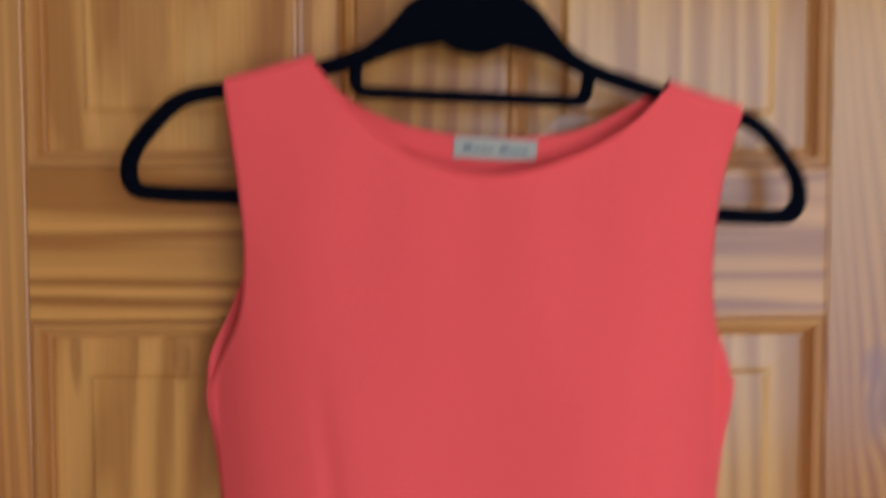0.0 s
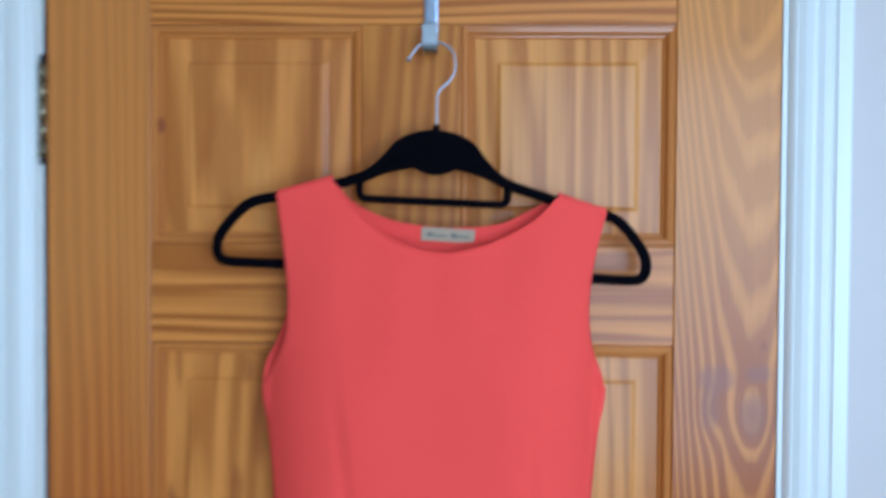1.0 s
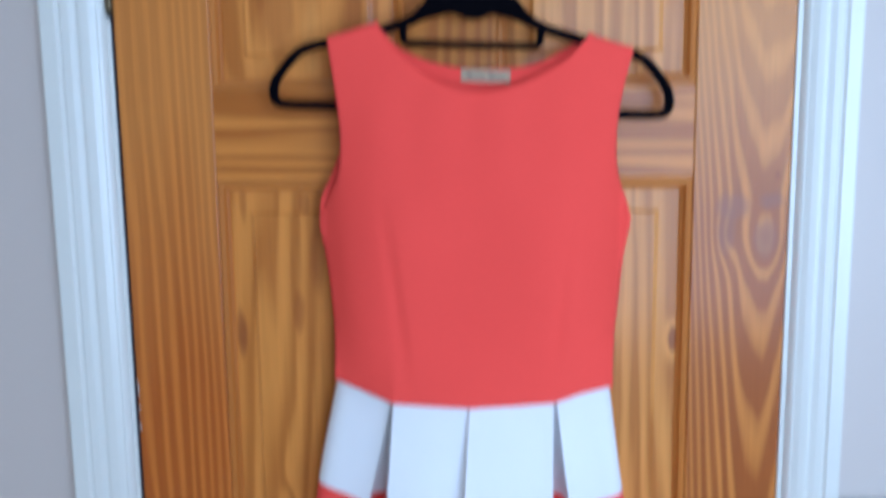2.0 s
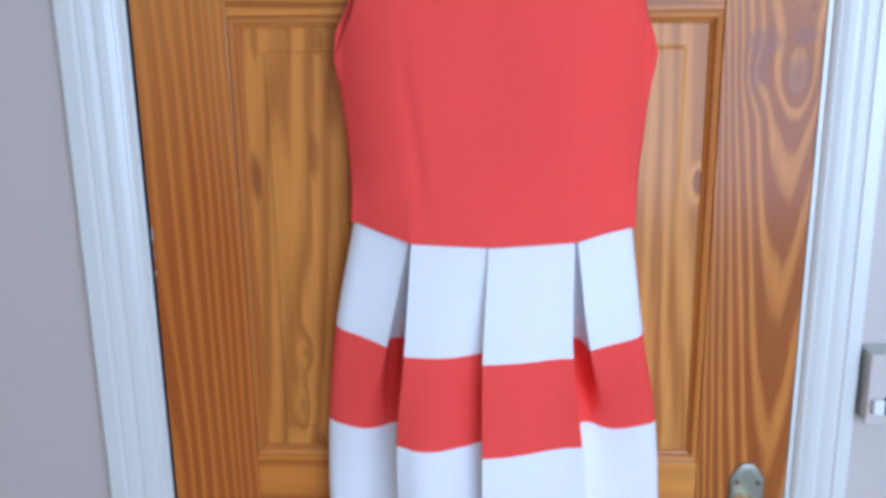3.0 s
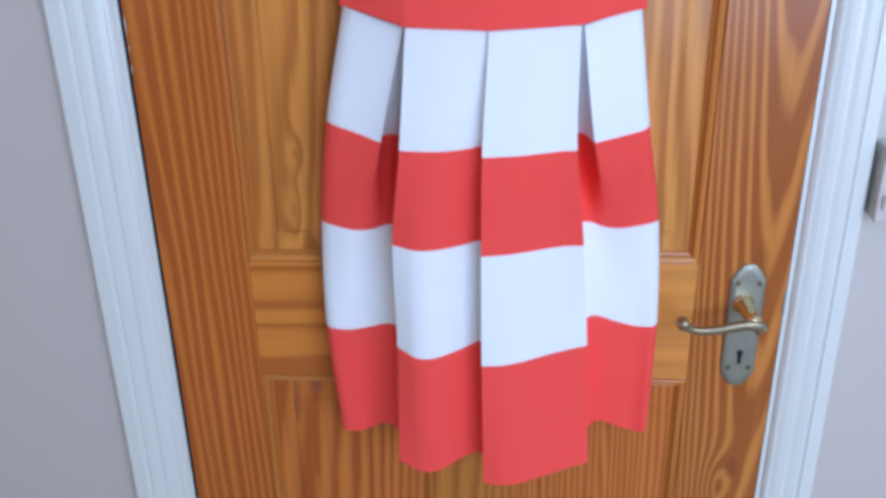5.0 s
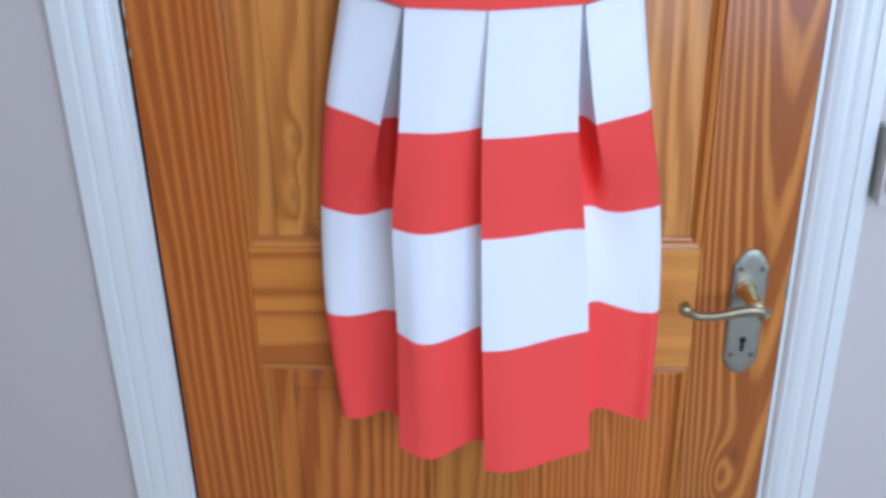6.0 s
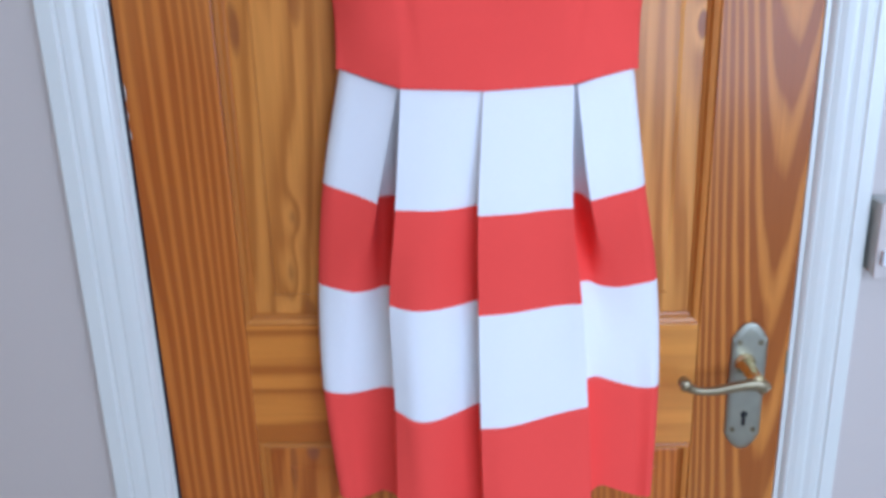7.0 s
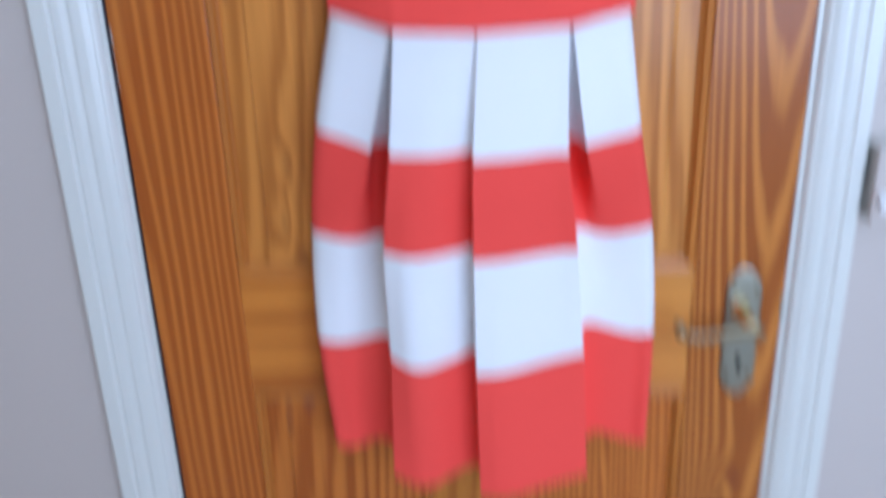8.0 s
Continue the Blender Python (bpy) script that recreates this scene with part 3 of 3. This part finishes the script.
low_arc = rounded([(-0.086, 0, -0.0590), (-0.062, 0, -0.050), (-0.046, 0, -0.0335), (-0.030, 0, -0.0350), (0.0, 0, -0.0490), (0.030, 0, -0.0350), (0.046, 0, -0.0335), (0.062, 0, -0.050), (0.086, 0, -0.0600)], 3)
rows = [[TILT @ Vector((a.x, y, a.z)) for a in top_arc] + [TILT @ Vector((a.x, y, a.z)) for a in reversed(low_arc)] for y in (-0.0040, 0.0040)]
bm = loft(rows, True)
fv = list(bm.verts)
n = len(top_arc)
for side in (0, 2 * n):
    for i in range(n - 1):
        bm.faces.new((fv[side + i], fv[side + i + 1], fv[side + 2 * n - 2 - i], fv[side + 2 * n - 1 - i]))
part("neck_plate", bm, VELVET, hanger)
part("tie_bar", sweep(hang([(p.x, p.z) for p in rounded([(-0.074, 0, -0.050), (-0.0745, 0, -0.072), (-0.060, 0, -0.0725), (0.0, 0, -0.0725), (0.060, 0, -0.0725), (0.0745, 0, -0.072), (0.074, 0, -0.050)], 3)]), 0.0080, 0.006), VELVET, hanger, smooth=True)
part("collar", cylinder(TILT @ Vector((0, 0, -0.004)), TILT @ Vector((0, 0, 0.0045)), 0.0036, 14), VELVET, hanger)
wire = rounded([(0.4092, HY, 1.760), (0.4095, HY, 1.780), (0.4095, HY, 1.797), (0.4215, HY, 1.806), (0.4285, HY, 1.818), (0.4265, HY, 1.838), (0.410, HY, 1.8475), (0.392, HY, 1.8445), (0.384, HY, 1.833), (0.381, HY, 1.829)], 3)
part("hook_wire", sweep(wire, 0.0024, 0.0024, sides=10), WIRE, hanger, "bent steel hook", smooth=True)
tip = bmesh.new()
bmesh.ops.create_uvsphere(tip, u_segments=12, v_segments=8, radius=0.0026, matrix=Matrix.Translation((0.381, HY, 1.829)))
part("hook_tip", tip, WIRE, hanger, smooth=True)

# ---- the dress ----
dress = base("dress", (0.405, -0.06, 0.785), "sleeveless coral dress with white striped pleated skirt on a hanger", "dress")

# skirt: fold lines from waist to hem, given where each stripe begins, fitted to the camera's view
def fold(xs, ys, twice=False, deep=None):
    return (xs, ys, twice, deep)


EASE = (0.42, 0.62, 1.0, 1.0, 0.85)       # share of each fold's sighted depth that is kept
SIGHT_SLOPE = (0.235, 0.29, 0.42, 0.55, 0.74)    # height change that keeps a fold on the camera's line of sight
BASE_Z = (1.318, 1.195, 1.070, 0.940, 0.800)
REST = -0.045
# shift of a fold along the camera's line of sight, from waist to hem
SIDE = (-0.006, -0.010, -0.006, -0.004, -0.004)
VALLEY_A = (0.004, 0.042, 0.000, -0.020, -0.016)
VALLEY_B = (0.0, -0.006, -0.018, -0.026, -0.020)
SLOPE_B = (0.0, 0.001, -0.006, -0.011, -0.010)
EDGE_B = (0.0, 0.0, -0.008, -0.016, -0.012)
VALLEY_D = (0.004, 0.046, -0.006, -0.026, -0.0065)
VALLEY_C = (0.004, 0.042, -0.010, -0.038, -0.028)
CREST_C = (0.006, 0.004, 0.014, -0.016, -0.012)
CREST_A = (0.010, 0.022, 0.013, 0.0, 0.0)
SLOPE_A = (0.004, 0.006, 0.002, 0.0, 0.0)
FOLDS = [
    fold((0.2495, 0.224, 0.2070, 0.2055, 0.2180), (-0.030, -0.035, -0.020, -0.030, -0.035)),
    fold((0.2540, 0.230, 0.2130, 0.2120, 0.2230), (-0.055, -0.055, -0.034, -0.050, -0.062), False, SIDE),
    fold((0.2880, 0.262, 0.2400, 0.2350, 0.2450), (-0.112, -0.092, -0.052, -0.055, -0.062), False, SLOPE_A),
    fold((0.3162, 0.2880, 0.2640, 0.2560, 0.2580), (-0.152, -0.130, -0.063, -0.050, -0.054), True, CREST_A),
    fold((0.3142, 0.2840, 0.2860, 0.2820, 0.2760), (-0.130, -0.098, -0.036, -0.036, -0.042), False, VALLEY_A),
    fold((0.3217, 0.3150, 0.3030, 0.3000, 0.2985), (-0.130, -0.100, -0.042, -0.042, -0.058), False, VALLEY_A),
    fold((0.3197, 0.3115, 0.2995, 0.3010, 0.2990), (-0.158, -0.156, -0.097, -0.092, -0.120), True, EDGE_B),
    fold((0.3600, 0.3520, 0.3320, 0.3310, 0.3370), (-0.168, -0.162, -0.119, -0.129, -0.150)),
    fold((0.3960, 0.3850, 0.3780, 0.3760, 0.3740), (-0.168, -0.148, -0.096, -0.094, -0.110), False, SLOPE_B),
    fold((0.4035, 0.3985, 0.3985, 0.3990, 0.4010), (-0.165, -0.134, -0.076, -0.068, -0.094), False, VALLEY_B),
    fold((0.4025, 0.3965, 0.3955, 0.3965, 0.3990), (-0.176, -0.180, -0.127, -0.134, -0.160), True),
    fold((0.4450, 0.4350, 0.4300, 0.4270, 0.4280), (-0.166, -0.174, -0.121, -0.132, -0.167)),
    fold((0.4750, 0.4750, 0.4800, 0.4800, 0.4850), (-0.155, -0.157, -0.098, -0.101, -0.136)),
    fold((0.4930, 0.4925, 0.5060, 0.5165, 0.5225), (-0.152, -0.156, -0.096, -0.086, -0.118), True),
    fold((0.4915, 0.4760, 0.5030, 0.5140, 0.5210), (-0.128, -0.098, -0.034, -0.024, -0.055), False, VALLEY_D),
    fold((0.4985, 0.5060, 0.5190, 0.5280, 0.5360), (-0.128, -0.090, -0.026, -0.010, -0.030), False, VALLEY_C),
    fold((0.4970, 0.5125, 0.5400, 0.5560, 0.5620), (-0.150, -0.130, -0.054, -0.030, -0.044), True, CREST_C),
    fold((0.5230, 0.5420, 0.5680, 0.5820, 0.5820), (-0.113, -0.104, -0.042, -0.040, -0.052)),
    fold((0.5530, 0.5690, 0.5940, 0.6010, 0.5980), (-0.082, -0.080, -0.030, -0.040, -0.058), False, SIDE),
    fold((0.5585, 0.5750, 0.6000, 0.6075, 0.6020), (-0.050, -0.050, -0.015, -0.022, -0.032)),
    fold((0.5450, 0.5600, 0.5800, 0.5850, 0.5850), (-0.020, -0.014, -0.008, -0.008, -0.010)),
    fold((0.4700, 0.4700, 0.4750, 0.4800, 0.4850), (-0.016, -0.024, -0.022, -0.020, -0.022)),
    fold((0.4040, 0.4040, 0.4040, 0.4040, 0.4040), (-0.014, -0.008, -0.008, -0.008, -0.010)),
    fold((0.3400, 0.3350, 0.3300, 0.3300, 0.3300), (-0.016, -0.024, -0.022, -0.020, -0.022)),
    fold((0.2640, 0.2450, 0.2300, 0.2300, 0.2400), (-0.018, -0.014, -0.008, -0.008, -0.010)),
]


def hung(one, level):
    """Where a fold line crosses a level, moved along the camera's line of sight."""
    xs, ys, twice, deep = one
    y = ys[level]
    ya = REST + (y - REST) * EASE[level] if y < REST else y
    ya += deep[level] if deep else 0.0
    return Vector((xs[level], ya, BASE_Z[level] - SIGHT_SLOPE[level] * (ya - y)))


def skirt_ring(level):
    pts = []
    lines = [hung(one, level) for one in FOLDS]
    for k, one in enumerate(FOLDS):
        # a pressed fold is sharp; two of them relax below the first stripe
        loose = 0.4 if one[3] in (CREST_A, CREST_C) and level >= 2 else 0.0
        if one[2]:
            pts += [lines[k].lerp(lines[k - 1], loose), lines[k].lerp(lines[k + 1], loose)]
        else:
            pts.append(lines[k])
    for _ in range(3):
        out = []
        for a, b in zip(pts, pts[1:] + pts[:1]):
            out += [a * 0.75 + b * 0.25, a * 0.25 + b * 0.75]
        pts = out
    return pts


WAIST = sorted(tuple(hung(one, 0)) for k, one in enumerate(FOLDS) if 0 < k < 19 and k not in (8, 12) and one[3] in (None, SIDE, EDGE_B))
WAIST_X, WAIST_YS, WAIST_ZS = zip(*WAIST)

# left and right outlines of the bodice by height
ZS = (1.300, 1.340, 1.392, 1.453, 1.502, 1.522, 1.545, 1.586, 1.631, 1.680, 1.715)
LEFT = spline(ZS, (0.2495, 0.2505, 0.2475, 0.2415, 0.2365, 0.246, 0.2575, 0.2625, 0.2590, 0.2525, 0.249))
RIGHT = spline(ZS, (0.5585, 0.5605, 0.5665, 0.5725, 0.5795, 0.574, 0.5665, 0.5630, 0.5680, 0.5795, 0.588))
BACK_L = spline(ZS, (0.2495, 0.2505, 0.2475, 0.2412, 0.2338, 0.2362, 0.2470, 0.2610, 0.2600, 0.2530, 0.250))
BACK_R = spline(ZS, (0.5585, 0.5605, 0.5665, 0.5725, 0.5800, 0.575, 0.5660, 0.5620, 0.5670, 0.5785, 0.588))
# upper edges: shoulder, neckline, shoulder
FRONT_TOP = ((0.249, 0.280, 0.307), (1.6925, 1.7010, 1.7085)), ((0.307, 0.318, 0.339, 0.369, 0.409, 0.454, 0.501, 0.519, 0.530), (1.7085, 1.6925, 1.670, 1.6485, 1.6365, 1.6430, 1.6650, 1.680, 1.6930)), ((0.530, 0.556, 0.590), (1.6930, 1.6835, 1.6735))
BACK_TOP = FRONT_TOP[0], ((0.307, 0.319, 0.350, 0.395, 0.449, 0.479, 0.509, 0.530), (1.7085, 1.692, 1.6735, 1.6625, 1.6615, 1.6665, 1.6815, 1.6930)), FRONT_TOP[2]


def waist_z(x):
    return float(np.interp(x, WAIST_X, WAIST_ZS)) + 0.0008


def waist_y(x):
    return float(np.interp(x, WAIST_X, WAIST_YS)) - 0.0018


def top_edge(tables, x):
    for xs, zs in tables:
        if x <= xs[-1] or xs is tables[-1][0]:
            return float(spline(xs, zs)(x))


def bodice_depth(x, z, front):
    k = 2 * (x - 0.405) / 0.33
    if not front:
        return -0.013 - 0.010 * max(0.0, 1 - k * k) - 0.016 * max(0.0, (z - 1.56) / 0.15) - 0.012 * min(1.0, abs(k)) ** 6
    h = min(1.0, max(0.0, (1.70 - z) / 0.40))
    belly = 0.046 + 0.040 * h**0.8 * max(0.0, 1 - abs(k) ** 3.2)
    side = 0.022 * min(1.0, abs(k)) ** 8 * min(1.0, h * 3)
    bust = sum(0.0055 * math.exp(-((x - c) / 0.042) ** 2 - ((z - 1.475) / 0.065) ** 2) for c in (0.332, 0.482))
    # darts run from the bust to the waist
    dart = sum(0.0022 * math.exp(-((x - c - s * (z - 1.30)) / 0.0065) ** 2) * min(1.0, max(0.0, (1.54 - z) / 0.08)) for c, s in ((0.338, -0.13), (0.490, 0.12)))
    drag = 0.0009 * math.sin(x * 95 + 4 * math.sin(z * 9)) * math.exp(-((z - 1.60) / 0.08) ** 2)
    drape = 0.0010 * math.sin(31 * x + 17 * z) * h
    return -(belly - side + bust - dart + drag + drape)


def bodice_grid(front):
    lf, rt, tables = (LEFT, RIGHT, FRONT_TOP) if front else (BACK_L, BACK_R, BACK_TOP)
    us = sorted({round(i / 90, 5) for i in range(91)})
    cols = []
    for u in us:
        x = 0.25 + 0.33 * u
        for _ in range(6):
            zt = top_edge(tables, x)
            x = float(lf(zt)) * (1 - u) + float(rt(zt)) * u
        xw = 0.2495 * (1 - u) + 0.5585 * u
        zw = waist_z(xw)
        col = []
        for j in (0, 0.06, 0.2) + tuple(range(1, 60)) + (59.8, 59.94, 60):
            z = zw + (zt - zw) * j / 60
            xx = float(lf(z)) * (1 - u) + float(rt(z)) * u
            y = bodice_depth(xx, z, front)
            b = min(1.0, max(0.0, (z - zw) / 0.06))
            if front:
                e = abs(2 * u - 1) ** 14 * min(1.0, max(0.0, (1.545 - z) / 0.04))
                y += (bodice_depth(xx, z, False) - 0.009 - y) * e * 0.32
                y = waist_y(xw) * (1 - b) + y * b
            col.append(Vector((xx, y, z)))
        cols.append(col)
    return cols


front_cols, back_cols = bodice_grid(True), bodice_grid(False)
bm = loft(front_cols)
part_front = part("bodice_front", bm, CORAL, dress, "plain coral knit bodice front", smooth=True)
part_back = part("bodice_back", loft(back_cols), CORAL, dress, smooth=True)
for ob in (part_front, part_back):
    mod = ob.modifiers.new("cloth", "SOLIDIFY")
    mod.thickness, mod.offset = 0.0016, 0.0


def shoulder_strip(lo, hi):
    rows = []
    for f, b in list(zip(front_cols, back_cols)):
        p, q = f[-1], b[-1]
        if lo <= p.x <= hi:
            rows.append([p + (q - p) * k + Vector((0, 0, 0.0045 * math.sin(math.pi * k))) for k in [i / 8 for i in range(9)]])
    return loft(rows)


for lo, hi in ((0.24, 0.3085), (0.5285, 0.60)):
    part("shoulder", shoulder_strip(lo, hi), CORAL, dress, smooth=True)
# side seams close the bodice below the armholes
for i in (0, -1):
    rows = [[f + (b - f) * k + Vector(((-1 if i == 0 else 1) * 0.0018 * math.sin(math.pi * k), 0, 0)) for k in [j / 6 for j in range(7)]]
            for f, b in zip(front_cols[i], back_cols[i]) if f.z < 1.505]
    part("side_seam", loft(rows), CORAL, dress, smooth=True)
# turned and pressed edge along the neckline
edge = [c[-1] + Vector((0, -0.0006, -0.0010)) for c in front_cols if 0.309 < c[-1].x < 0.5285]
part("neck_binding", sweep(edge, 0.0022, 0.0030, sides=8), CORAL, dress, smooth=True)
edge = [c[-1] + Vector((0, -0.0004, -0.0008)) for c in back_cols if 0.309 < c[-1].x < 0.5285]
part("neck_binding", sweep(edge, 0.0022, 0.0024, sides=8), CORAL, dress, smooth=True)
# inner facing of the back neck, a little darker line under the label
edge = [c[-1] + Vector((0, -0.0016, -0.0150)) for c in back_cols if 0.335 < c[-1].x < 0.505]
part("facing_edge", sweep(edge, 0.0012, 0.0012, sides=6), CORAL, dress)

LM = Matrix.Translation((0.4215, -0.0345, 1.6535)) @ pose(0, 0, 0, 6, 3.2, 0)
lb = block(-0.0268, 0.0268, -0.0006, 0.0006, -0.0068, 0.0068, 0.0004)
lb.transform(LM)
label = part("label", lb, LABEL, dress, "small cream woven neck label")
for x0, x1 in ((-0.0205, -0.0150), (-0.0140, -0.0105), (-0.0098, -0.0062), (-0.0055, -0.0015), (0.0030, 0.0085), (0.0092, 0.0125), (0.0132, 0.0165), (0.0172, 0.0208)):
    hgt = 0.0036 if x1 - x0 > 0.005 else 0.0018
    b = block(x0, x1, -0.0011, -0.0005, -0.0018, -0.0018 + hgt)
    b.transform(LM)
    part("print", b, INK, label)


rings = np.array([[tuple(p) for p in skirt_ring(i)] for i in range(5)])
drop = spline((0, 1, 2, 3, 4), rings)


def skirt_band(a, b, steps, mat, label):
    rows = []
    levels = [a + (b - a) * i / steps for i in range(steps + 1)]
    if b == 4:          # close rows where the cloth turns at the hem
        levels[-1:] = [3.985, 3.995, 4.0]
    for v in levels:
        rows.append([Vector(p) for p in drop(v)])
    ob = part("skirt_band", loft(rows, closed=True), mat, dress, label, smooth=True)
    mod = ob.modifiers.new("cloth", "SOLIDIFY")
    mod.thickness, mod.offset, mod.use_rim = 0.0007, 0.0, b == 4
    return ob


skirt_band(0, 1, 16, WHITE, "white pleated band of the skirt")
skirt_band(1, 2, 14, CORAL, "coral pleated band of the skirt")
skirt_band(2, 3, 14, WHITE, "white pleated band of the skirt")
skirt_band(3, 4, 16, CORAL, "coral pleated hem band of the skirt")
